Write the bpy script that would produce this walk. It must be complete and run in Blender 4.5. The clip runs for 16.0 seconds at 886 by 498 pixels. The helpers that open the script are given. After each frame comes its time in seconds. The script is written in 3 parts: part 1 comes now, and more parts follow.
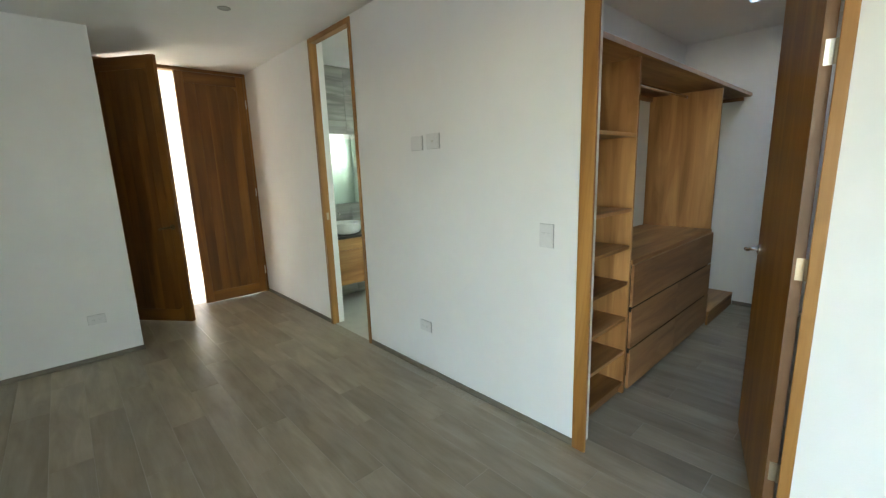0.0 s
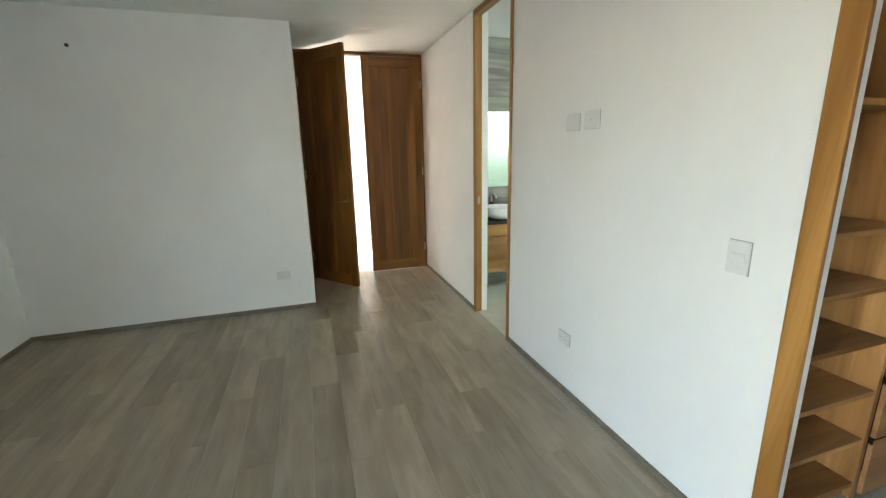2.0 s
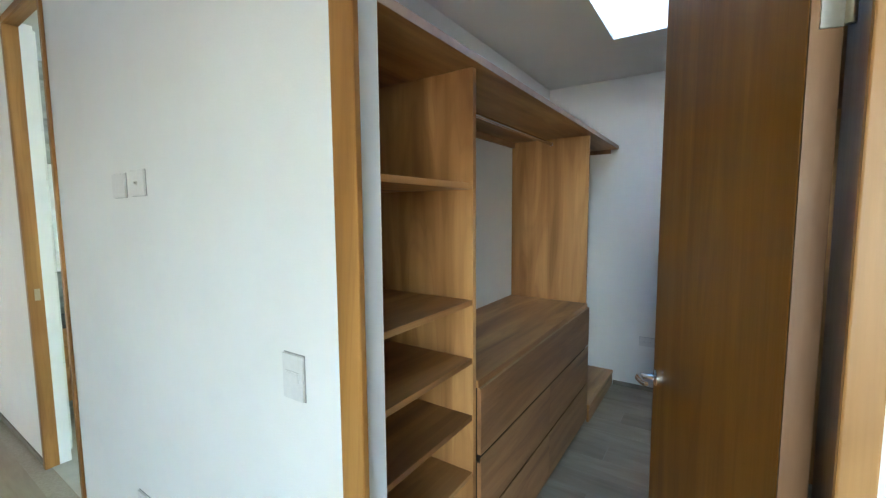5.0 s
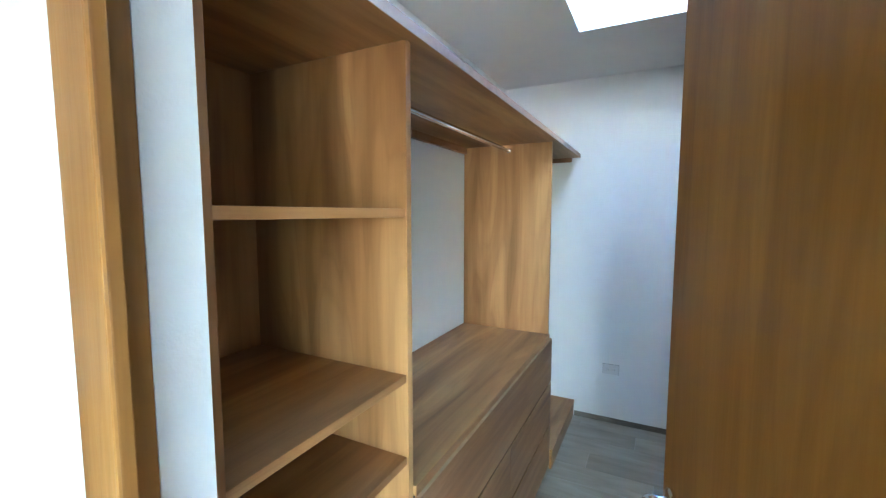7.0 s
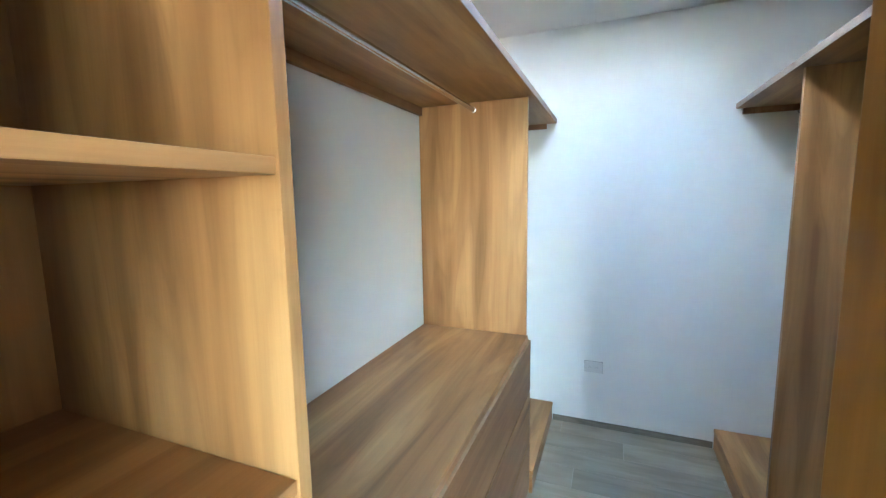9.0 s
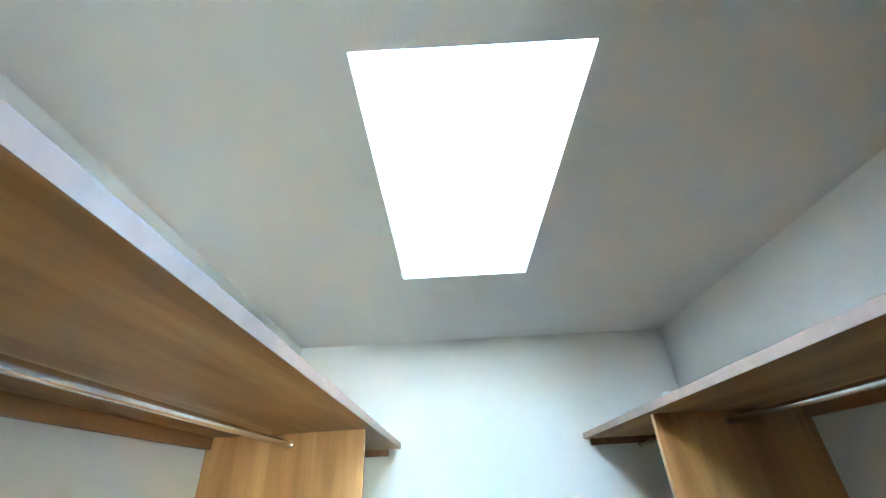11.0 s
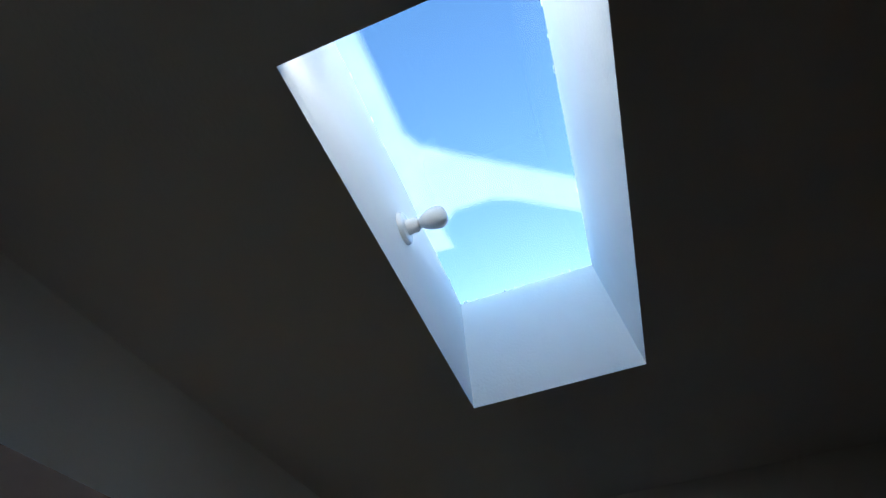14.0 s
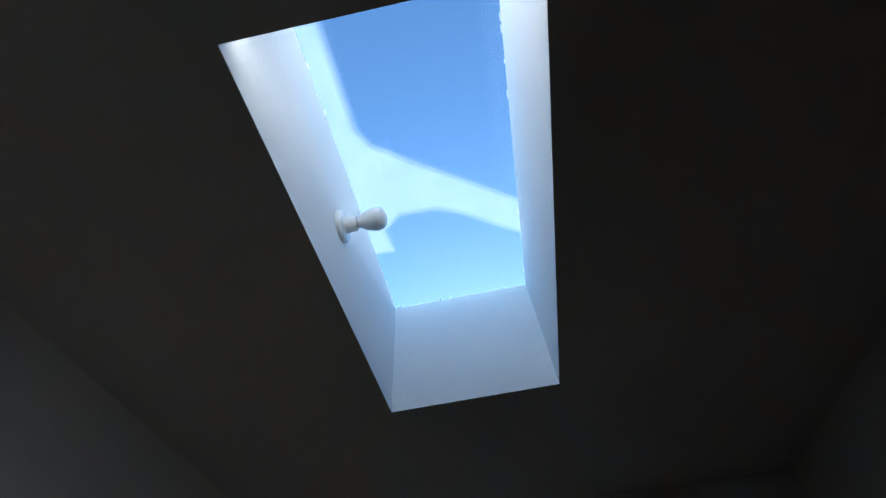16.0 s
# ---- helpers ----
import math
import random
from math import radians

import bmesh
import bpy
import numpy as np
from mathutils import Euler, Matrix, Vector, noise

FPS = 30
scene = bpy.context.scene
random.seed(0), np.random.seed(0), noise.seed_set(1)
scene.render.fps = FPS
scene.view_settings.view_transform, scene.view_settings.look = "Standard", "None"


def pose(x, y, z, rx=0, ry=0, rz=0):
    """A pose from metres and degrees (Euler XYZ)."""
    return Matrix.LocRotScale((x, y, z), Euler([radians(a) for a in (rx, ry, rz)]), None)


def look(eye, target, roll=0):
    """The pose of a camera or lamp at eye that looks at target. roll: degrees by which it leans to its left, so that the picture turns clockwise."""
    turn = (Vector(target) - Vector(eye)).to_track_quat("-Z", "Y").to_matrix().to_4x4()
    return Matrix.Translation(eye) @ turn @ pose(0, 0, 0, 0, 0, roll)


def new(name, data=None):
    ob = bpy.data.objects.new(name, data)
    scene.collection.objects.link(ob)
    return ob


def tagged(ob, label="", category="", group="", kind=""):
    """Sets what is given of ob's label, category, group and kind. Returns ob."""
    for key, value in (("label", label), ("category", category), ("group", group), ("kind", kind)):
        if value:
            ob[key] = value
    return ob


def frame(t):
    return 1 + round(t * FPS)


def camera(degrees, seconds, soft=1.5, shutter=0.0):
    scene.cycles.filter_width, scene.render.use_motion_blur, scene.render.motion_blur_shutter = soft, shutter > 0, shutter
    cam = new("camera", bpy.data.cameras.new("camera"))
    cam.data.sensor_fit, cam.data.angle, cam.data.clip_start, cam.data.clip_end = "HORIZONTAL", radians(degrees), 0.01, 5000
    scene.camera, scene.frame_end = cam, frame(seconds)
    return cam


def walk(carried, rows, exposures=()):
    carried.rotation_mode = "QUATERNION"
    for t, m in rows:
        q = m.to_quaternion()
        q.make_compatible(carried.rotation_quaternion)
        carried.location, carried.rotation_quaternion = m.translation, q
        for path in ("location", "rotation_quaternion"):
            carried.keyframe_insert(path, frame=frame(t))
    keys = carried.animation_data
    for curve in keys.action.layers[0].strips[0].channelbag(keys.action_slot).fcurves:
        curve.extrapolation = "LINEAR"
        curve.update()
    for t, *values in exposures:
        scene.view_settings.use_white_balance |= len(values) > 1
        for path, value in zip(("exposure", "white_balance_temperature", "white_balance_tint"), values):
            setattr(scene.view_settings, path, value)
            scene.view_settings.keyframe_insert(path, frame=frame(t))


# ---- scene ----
cam = camera(94.1, 16.0, 1.3)
PATH = [
    (0, (-1.849, -0.906, 1.505), (-0.524, 0.544, 1.126), -1.9),
    (0.5, (-1.763, -0.802, 1.555), (-0.714, 0.851, 1.148), -1.3),
    (1, (-1.7, -0.749, 1.545), (-0.919, 1.04, 1.11), -1.2),
    (1.5, (-1.548, -0.755, 1.543), (-0.975, 1.106, 1.083), -1.2),
    (2, (-1.458, -0.742, 1.539), (-0.866, 1.112, 1.079), -1.2),
    (2.5, (-1.328, -0.743, 1.541), (-0.492, 1.022, 1.108), -1.1),
    (3, (-1.224, -0.753, 1.539), (-0.162, 0.891, 1.128), -1.6),
    (3.5, (-1.167, -0.778, 1.544), (0.135, 0.691, 1.163), -1.5),
    (4, (-1.06, -0.747, 1.555), (0.423, 0.55, 1.212), -1.4),
    (4.5, (-0.899, -0.647, 1.582), (0.701, 0.522, 1.307), -1.3),
    (4.7, (-0.8, -0.629, 1.57), (0.827, 0.513, 1.348), -1.1),
    (7, (-0.210, -0.412, 1.669), (1.563, 0.497, 1.495), 0.0),
    (7.5, (-0.132, -0.350, 1.570), (1.609, 0.556, 1.177), 0.5),
    (8, (0.035, -0.293, 1.562), (1.770, 0.607, 1.137), -0.1),
    (8.2, (0.087, -0.285, 1.576), (1.838, 0.59, 1.169), -0.5),
    (10.3, (0.63, -0.153, 1.771), (2.563, 0.135, 2.199), -3.3),
    (10.5, (0.678, -0.155, 1.818), (2.562, 0.055, 2.456), -3.2),
    (11, (0.712, -0.167, 1.887), (2.435, -0.164, 2.902), -3.1),
    (11.5, (0.751, -0.138, 1.902), (2.318, -0.29, 3.136), -3.3),
    (12, (0.838, -0.131, 1.895), (2.34, -0.285, 3.207), -3.5),
    (12.5, (0.96, -0.13, 1.908), (2.395, -0.091, 3.3), -3.1),
    (13, (1.102, -0.208, 1.942), (2.411, 0.028, 3.436), -3.0),
    (13.5, (1.17, -0.255, 1.95), (2.377, 0.073, 3.51), -3.6),
    (14, (1.176, -0.262, 1.96), (2.326, 0.066, 3.564), -5.3),
    (14.5, (1.169, -0.288, 1.952), (2.28, 0.028, 3.585), -5.9),
    (15, (1.178, -0.295, 1.947), (2.272, -0.018, 3.598), -6.2),
    (15.5, (1.184, -0.306, 1.943), (2.289, -0.088, 3.596), -6.4),
    (16, (1.181, -0.32, 1.943), (2.365, -0.202, 3.551), -6.3),
]
EXPOSURES = [(0.0, 5.05, 6700, 7), (0.6, 5.35, 6700, 8), (2.0, 5.38, 6700, 10), (3.5, 5.45, 6400, 8), (4.7, 5.5, 6100, 7), (7.0, 6.45, 5300, 4), (8.2, 6.95, 5300, 3),
             (10.3, 7.0, 5600, -2), (11.0, 7.2, 5450, -6), (12.4, 7.15, 5250, -10), (13.0, 5.8, 5100, -6), (13.5, 3.5, 5600, 2),
             (14.0, 2.75, 5800, 4), (14.5, 2.5, 5800, 5), (16.0, 2.42, 5700, 5)]
walk(cam, [(r[0], look(*r[1:])) for r in PATH], EXPOSURES)

# light levels
SKY, BED_W, SIDE_W, HALL_W, BATH_W = 0.15, 0.74, 0.08, 1.2, 0.32
SUN, SUN_UP, SUN_SIDE = 2.0, 23.0, 0.5

# ---------------------------------------------------------------- world and large lights
world = bpy.data.worlds.new("sky")
scene.world = world
world.use_nodes = True
wn = world.node_tree.nodes
sky = wn.new("ShaderNodeTexSky")
sky.sky_type = "NISHITA"
sky.sun_disc = False
sky.sun_elevation = radians(SUN_UP)
sky.sun_rotation = radians(90 + SUN_SIDE)
sky.altitude = 0
sky.air_density, sky.dust_density, sky.ozone_density = 1.0, 0.4, 3.0
wn["Background"].inputs["Strength"].default_value = SKY
world.node_tree.links.new(sky.outputs[0], wn["Background"].inputs["Color"])

sun = new("sun", bpy.data.lights.new("sun", "SUN"))
sun.data.energy, sun.data.angle, sun.data.color = SUN, radians(0.5), (1.0, 0.965, 0.91)
sun.matrix_world = look((math.cos(radians(SUN_SIDE)) * 20, -math.sin(radians(SUN_SIDE)) * 20, math.tan(radians(SUN_UP)) * 20), (0, 0, 0))


def window_light(name, eye, target, wide, high, watts, tint):
    """Daylight that comes in through a window's opening."""
    lamp = new(name, bpy.data.lights.new(name, "AREA"))
    lamp.data.shape, lamp.data.size, lamp.data.size_y = "RECTANGLE", wide, high
    lamp.data.energy, lamp.data.color = watts, tint
    lamp.matrix_world = look(eye, target)
    return lamp


window_light("bedroom_window_daylight", (-3.86, -1.60, 1.10), (0, -1.60, 2.3), 0.9, 1.9, BED_W, (1.0, 0.885, 0.60))
window_light("bedroom_side_window_daylight", (-3.86, -3.20, 1.25), (0, -3.20, 1.25), 1.4, 2.0, SIDE_W, (1.0, 0.92, 0.70))
window_light("hall_window_daylight", (1.53, 5.75, 1.4), (-3, 5.75, 1.4), 1.7, 2.2, HALL_W, (1.0, 0.80, 0.48))
window_light("bathroom_window_daylight", (2.39, 1.5, 1.9), (0, 1.5, 1.9), 0.5, 0.5, BATH_W, (1.0, 0.99, 0.93))


# ---------------------------------------------------------------- materials
def material(name):
    m = bpy.data.materials.new(name)
    m.use_nodes = True
    return m, m.node_tree.nodes, m.node_tree.links, m.node_tree.nodes["Principled BSDF"]


def put(nodes, kind, **values):
    n = nodes.new(kind)
    for key, v in values.items():
        n.inputs[key].default_value = v
    return n


def coords(nodes, links, stretch, shuffle=True):
    """Object coordinates in metres, shifted by each object's random number, then stretched."""
    tc = nodes.new("ShaderNodeTexCoord")
    mp = put(nodes, "ShaderNodeMapping", Scale=stretch)
    if shuffle:
        info = nodes.new("ShaderNodeObjectInfo")
        mul = nodes.new("ShaderNodeVectorMath")
        mul.operation = "MULTIPLY_ADD"
        mul.inputs[1].default_value = (37.0, 53.0, 71.0)
        links.new(info.outputs["Random"], mul.inputs[0])
        links.new(tc.outputs["Object"], mul.inputs[2])
        links.new(mul.outputs[0], mp.inputs["Vector"])
    else:
        links.new(tc.outputs["Object"], mp.inputs["Vector"])
    return mp.outputs[0]


def ramp(nodes, stops):
    r = nodes.new("ShaderNodeValToRGB")
    e = r.color_ramp.elements
    while len(e) < len(stops):
        e.new(0.5)
    for el, (p, c) in zip(e, stops):
        el.position, el.color = p, (*c, 1)
    return r


def blend(nodes, links, mode, fac, a, b):
    n = nodes.new("ShaderNodeMix")
    n.data_type, n.blend_type = "RGBA", mode
    for sock, v in ((n.inputs[0], fac), (n.inputs[6], a), (n.inputs[7], b)):
        if isinstance(v, (int, float)):
            sock.default_value = v
        elif isinstance(v, tuple):
            sock.default_value = (*v, 1)
        else:
            links.new(v, sock)
    return n.outputs[2]


def relief(nodes, links, bsdf, height, strength, distance):
    b = put(nodes, "ShaderNodeBump", Strength=strength, Distance=distance)
    links.new(height, b.inputs["Height"])
    links.new(b.outputs[0], bsdf.inputs["Normal"])


def paint(name, colour, grain=160.0, bump=0.25, rough=0.75):
    m, n, l, b = material(name)
    v = coords(n, l, (1, 1, 1))
    big = put(n, "ShaderNodeTexNoise", Scale=1.3, Detail=3.0)
    fine = put(n, "ShaderNodeTexNoise", Scale=grain, Detail=3.0)
    roll = put(n, "ShaderNodeTexNoise", Scale=14.0, Detail=4.0)
    for t in (big, fine, roll):
        l.new(v, t.inputs["Vector"])
    dark = tuple(c * 0.93 for c in colour)
    r = ramp(n, [(0.3, dark), (0.7, colour)])
    l.new(big.outputs["Fac"], r.inputs[0])
    mixed = blend(n, l, "MULTIPLY", 0.06, r.outputs[0], roll.outputs["Color"])
    l.new(mixed, b.inputs["Base Color"])
    b.inputs["Roughness"].default_value = rough
    b.inputs["Specular IOR Level"].default_value = 0.3
    h = n.new("ShaderNodeMath")
    h.operation = "ADD"
    l.new(fine.outputs["Fac"], h.inputs[0])
    l.new(roll.outputs["Fac"], h.inputs[1])
    relief(n, l, b, h.outputs[0], bump, 0.003)
    return m


def wood(name, dark, mid, light, axis="z", rough=0.45, fine=1.0, bump=0.15):
    """Veneer or board with its grain along one axis of the object."""
    m, n, l, b = material(name)
    i = "xyz".index(axis)
    along = [6.5, 6.5, 6.5]
    along[i] = 0.75
    v = coords(n, l, tuple(along))
    figure = put(n, "ShaderNodeTexNoise", Scale=1.0 * fine, Detail=2.5, Roughness=0.45, Distortion=0.9)
    l.new(v, figure.inputs["Vector"])
    # growth rings: contours of the same figure, which close into cathedrals
    ring = n.new("ShaderNodeMath")
    ring.operation = "PINGPONG"
    ring.inputs[1].default_value = 0.055
    l.new(figure.outputs["Fac"], ring.inputs[0])
    streak_at = [24.0, 24.0, 24.0]
    streak_at[i] = 0.8
    v4 = coords(n, l, tuple(streak_at))
    streak = put(n, "ShaderNodeTexNoise", Scale=1.0, Detail=3.0, Roughness=0.5)
    l.new(v4, streak.inputs["Vector"])
    pores_at = [80.0, 80.0, 80.0]
    pores_at[i] = 3.0
    v2 = coords(n, l, tuple(pores_at))
    pores = put(n, "ShaderNodeTexNoise", Scale=2.2, Detail=4.0, Roughness=0.7)
    l.new(v2, pores.inputs["Vector"])
    wide = [2.6, 2.6, 2.6]
    wide[i] = 0.25
    v3 = coords(n, l, tuple(wide))
    boards = put(n, "ShaderNodeTexNoise", Scale=1.0, Detail=2.0)
    l.new(v3, boards.inputs["Vector"])
    r = ramp(n, [(0.30, dark), (0.5, mid), (0.70, light)])
    l.new(figure.outputs["Fac"], r.inputs[0])
    rg = ramp(n, [(0.0, (0.80, 0.76, 0.72)), (0.5, (1, 1, 1))])
    scale = put(n, "ShaderNodeMapRange")
    scale.inputs["From Max"].default_value = 0.055
    l.new(ring.outputs[0], scale.inputs["Value"])
    l.new(scale.outputs[0], rg.inputs[0])
    c0 = blend(n, l, "MULTIPLY", 0.45, r.outputs[0], rg.outputs[0])
    sr = ramp(n, [(0.35, (0.80, 0.77, 0.74)), (0.62, (1.06, 1.06, 1.06))])
    l.new(streak.outputs["Fac"], sr.inputs[0])
    c0 = blend(n, l, "MULTIPLY", 0.6, c0, sr.outputs[0])
    pr = ramp(n, [(0.35, (0.66, 0.62, 0.58)), (0.6, (1, 1, 1))])
    l.new(pores.outputs["Fac"], pr.inputs[0])
    c1 = blend(n, l, "MULTIPLY", 0.16, c0, pr.outputs[0])
    br = ramp(n, [(0.3, (0.76, 0.73, 0.7)), (0.7, (1.08, 1.06, 1.04))])
    l.new(boards.outputs["Fac"], br.inputs[0])
    c2 = blend(n, l, "MULTIPLY", 0.7, c1, br.outputs[0])
    l.new(c2, b.inputs["Base Color"])
    rr = put(n, "ShaderNodeMapRange")
    rr.inputs["To Min"].default_value, rr.inputs["To Max"].default_value = rough + 0.12, rough - 0.06
    l.new(pores.outputs["Fac"], rr.inputs["Value"])
    l.new(rr.outputs[0], b.inputs["Roughness"])
    relief(n, l, b, pores.outputs["Fac"], bump, 0.0015)
    return m


def plank_tile(name):
    """Wood-look porcelain plank, long side along y, toned a little differently piece by piece."""
    m, n, l, b = material(name)
    info = n.new("ShaderNodeObjectInfo")
    v = coords(n, l, (6.0, 0.9, 1.0))
    streak = put(n, "ShaderNodeTexNoise", Scale=2.2, Detail=6.0, Distortion=0.8)
    l.new(v, streak.inputs["Vector"])
    v2 = coords(n, l, (60.0, 5.0, 1.0))
    grain = put(n, "ShaderNodeTexNoise", Scale=2.0, Detail=5.0, Roughness=0.65)
    l.new(v2, grain.inputs["Vector"])
    v3 = coords(n, l, (2.2, 1.2, 1.0))
    cloud = put(n, "ShaderNodeTexNoise", Scale=2.0, Detail=3.0)
    l.new(v3, cloud.inputs["Vector"])
    r = ramp(n, [(0.25, (0.290, 0.240, 0.165)), (0.5, (0.365, 0.307, 0.218)), (0.75, (0.435, 0.372, 0.278))])
    l.new(streak.outputs["Fac"], r.inputs[0])
    gr = ramp(n, [(0.3, (0.92, 0.92, 0.915)), (0.65, (1.02, 1.02, 1.02))])
    l.new(grain.outputs["Fac"], gr.inputs[0])
    c = blend(n, l, "MULTIPLY", 0.75, r.outputs[0], gr.outputs[0])
    tone = ramp(n, [(0.0, (0.80, 0.79, 0.78)), (0.5, (0.95, 0.945, 0.94)), (1.0, (1.08, 1.07, 1.06))])
    l.new(info.outputs["Random"], tone.inputs[0])
    c = blend(n, l, "MULTIPLY", 1.0, c, tone.outputs[0])
    cr = ramp(n, [(0.35, (0.86, 0.86, 0.86)), (0.65, (1.05, 1.05, 1.05))])
    l.new(cloud.outputs["Fac"], cr.inputs[0])
    c = blend(n, l, "MULTIPLY", 0.8, c, cr.outputs[0])
    l.new(c, b.inputs["Base Color"])
    rr = put(n, "ShaderNodeMapRange")
    rr.inputs["To Min"].default_value, rr.inputs["To Max"].default_value = 0.44, 0.28
    l.new(cloud.outputs["Fac"], rr.inputs["Value"])
    l.new(rr.outputs[0], b.inputs["Roughness"])
    relief(n, l, b, grain.outputs["Fac"], 0.12, 0.001)
    return m


def tile(name, base, vein, rough=0.25, stretch=(1.5, 1.5, 4.0)):
    m, n, l, b = material(name)
    v = coords(n, l, stretch)
    a = put(n, "ShaderNodeTexNoise", Scale=1.4, Detail=6.0, Distortion=1.2)
    l.new(v, a.inputs["Vector"])
    r = ramp(n, [(0.38, vein), (0.62, base)])
    l.new(a.outputs["Fac"], r.inputs[0])
    l.new(r.outputs[0], b.inputs["Base Color"])
    b.inputs["Roughness"].default_value = rough
    return m


def plain(name, colour, rough=0.4, metal=0.0, speck=60.0, spread=0.06):
    m, n, l, b = material(name)
    v = coords(n, l, (1, 1, 1))
    a = put(n, "ShaderNodeTexNoise", Scale=speck, Detail=3.0)
    l.new(v, a.inputs["Vector"])
    r = ramp(n, [(0.3, tuple(c * (1 - spread) for c in colour)), (0.7, colour)])
    l.new(a.outputs["Fac"], r.inputs[0])
    l.new(r.outputs[0], b.inputs["Base Color"])
    b.inputs["Roughness"].default_value = rough
    b.inputs["Metallic"].default_value = metal
    return m


def glass(name, tint=(1, 1, 1), milky=0.0):
    """A thin pane: clear, with a faint mirror-like sheen; milky scatters part of the light."""
    m, n, l, b = material(name)
    n.remove(b)
    clear, sheen, scatter = n.new("ShaderNodeBsdfTransparent"), n.new("ShaderNodeBsdfGlossy"), n.new("ShaderNodeBsdfTranslucent")
    clear.inputs["Color"].default_value = (*tint, 1)
    scatter.inputs["Color"].default_value = (*tint, 1)
    sheen.inputs["Roughness"].default_value = 0.02
    body, all_ = n.new("ShaderNodeMixShader"), n.new("ShaderNodeMixShader")
    body.inputs[0].default_value = milky
    l.new(clear.outputs[0], body.inputs[1])
    l.new(scatter.outputs[0], body.inputs[2])
    all_.inputs[0].default_value = 0.035
    l.new(body.outputs[0], all_.inputs[1])
    l.new(sheen.outputs[0], all_.inputs[2])
    l.new(all_.outputs[0], n["Material Output"].inputs["Surface"])
    return m


WALL = paint("white_wall_paint", (0.80, 0.795, 0.775))
CEIL = paint("white_ceiling_paint", (0.80, 0.795, 0.78), grain=120.0, bump=0.3)
SHAFT = paint("white_shaft_paint", (0.86, 0.86, 0.86), grain=90.0, bump=0.4)
BASE = tile("baseboard_tile", (0.19, 0.162, 0.122), (0.14, 0.118, 0.088), 0.5, (4, 4, 20))
PLANK = plank_tile("wood_look_porcelain")
GROUT = plain("grout", (0.46, 0.41, 0.33), 0.9, 0.0, 90.0, 0.2)
FRAME_Z = wood("oak_frame_upright", (0.23, 0.102, 0.021), (0.33, 0.157, 0.036), (0.42, 0.215, 0.058), "z", 0.4)
FRAME_Y = wood("oak_frame_level", (0.23, 0.102, 0.021), (0.33, 0.157, 0.036), (0.42, 0.215, 0.058), "y", 0.4)
DOOR_Z = wood("brown_door_veneer", (0.32, 0.128, 0.017), (0.43, 0.190, 0.029), (0.54, 0.260, 0.050), "z", 0.36, 0.8)
WALNUT_Z = wood("dark_entrance_wood", (0.12, 0.042, 0.004), (0.20, 0.078, 0.008), (0.29, 0.125, 0.017), "z", 0.42, 0.7)
WALNUT_X = wood("dark_entrance_wood_level", (0.12, 0.042, 0.004), (0.20, 0.078, 0.008), (0.29, 0.125, 0.017), "x", 0.42, 0.7)
MEL_Z = wood("closet_melamine_upright", (0.225, 0.100, 0.030), (0.415, 0.206, 0.069), (0.59, 0.33, 0.124), "z", 0.42)
MEL_X = wood("closet_melamine_level", (0.225, 0.100, 0.030), (0.415, 0.206, 0.069), (0.59, 0.33, 0.124), "x", 0.42)
DRAW_X = wood("drawer_melamine", (0.195, 0.090, 0.036), (0.31, 0.152, 0.062), (0.41, 0.222, 0.098), "x", 0.42)
EDGE = plain("pale_edge_band", (0.37, 0.25, 0.18), 0.5, 0.0, 25.0, 0.15)
EDGE_T = plain("tan_edge_band", (0.40, 0.25, 0.13), 0.5, 0.0, 25.0, 0.15)
# near black, paints in the shade of the gaps between drawers
GAP_SHADE = plain("gap_shade", (0.022, 0.014, 0.009), 0.7)
CHROME = plain("brushed_chrome", (0.88, 0.88, 0.87), 0.2, 1.0, 200.0, 0.05)
STEEL = plain("satin_steel", (0.62, 0.60, 0.56), 0.32, 1.0, 160.0, 0.08)
SATIN = plain("satin_aluminium", (0.66, 0.665, 0.67), 0.24, 1.0, 200.0, 0.05)
BRASS = plain("pale_brass", (0.52, 0.44, 0.31), 0.3, 1.0, 120.0, 0.1)
PLASTIC = plain("white_plastic", (0.66, 0.655, 0.64), 0.3)
# grey plastic, also the painted rim shadow behind the wall plates
GREYP = plain("grey_plastic_and_shade", (0.30, 0.30, 0.29), 0.45)
DARK = plain("recess_shade", (0.03, 0.028, 0.025), 0.8)
BULB = plain("opal_bulb", (0.86, 0.86, 0.84), 0.25)
PORCELAIN = plain("white_porcelain", (0.84, 0.84, 0.82), 0.12)
STONE_TOP = plain("dark_stone_top", (0.06, 0.055, 0.05), 0.3)
TILE_W = tile("white_bath_tile", (0.78, 0.77, 0.73), (0.70, 0.69, 0.65))
TILE_G = tile("grey_stone_tile", (0.38, 0.375, 0.34), (0.22, 0.22, 0.20), 0.35, (0.8, 0.8, 7.0))
TILE_F = tile("cream_floor_tile", (0.62, 0.60, 0.53), (0.55, 0.53, 0.47), 0.35, (2, 2, 2))
HALL_F = tile("pale_hall_floor", (0.60, 0.56, 0.48), (0.50, 0.46, 0.38), 0.35, (2, 2, 2))
GROUND = plain("pale_concrete", (0.38, 0.36, 0.33), 0.9, 0.0, 3.0, 0.2)
ALU = plain("dark_aluminium", (0.10, 0.10, 0.10), 0.4, 0.6)
# door edge, coloured darker than the leaf to offset strong light on it
EDGE_SHADED = wood("shaded_edge_band", (0.13, 0.062, 0.022), (0.19, 0.094, 0.036), (0.25, 0.13, 0.055), "z", 0.45)
DARK_BRONZE = plain("dark_bronze", (0.16, 0.12, 0.07), 0.4, 1.0, 160.0, 0.1)
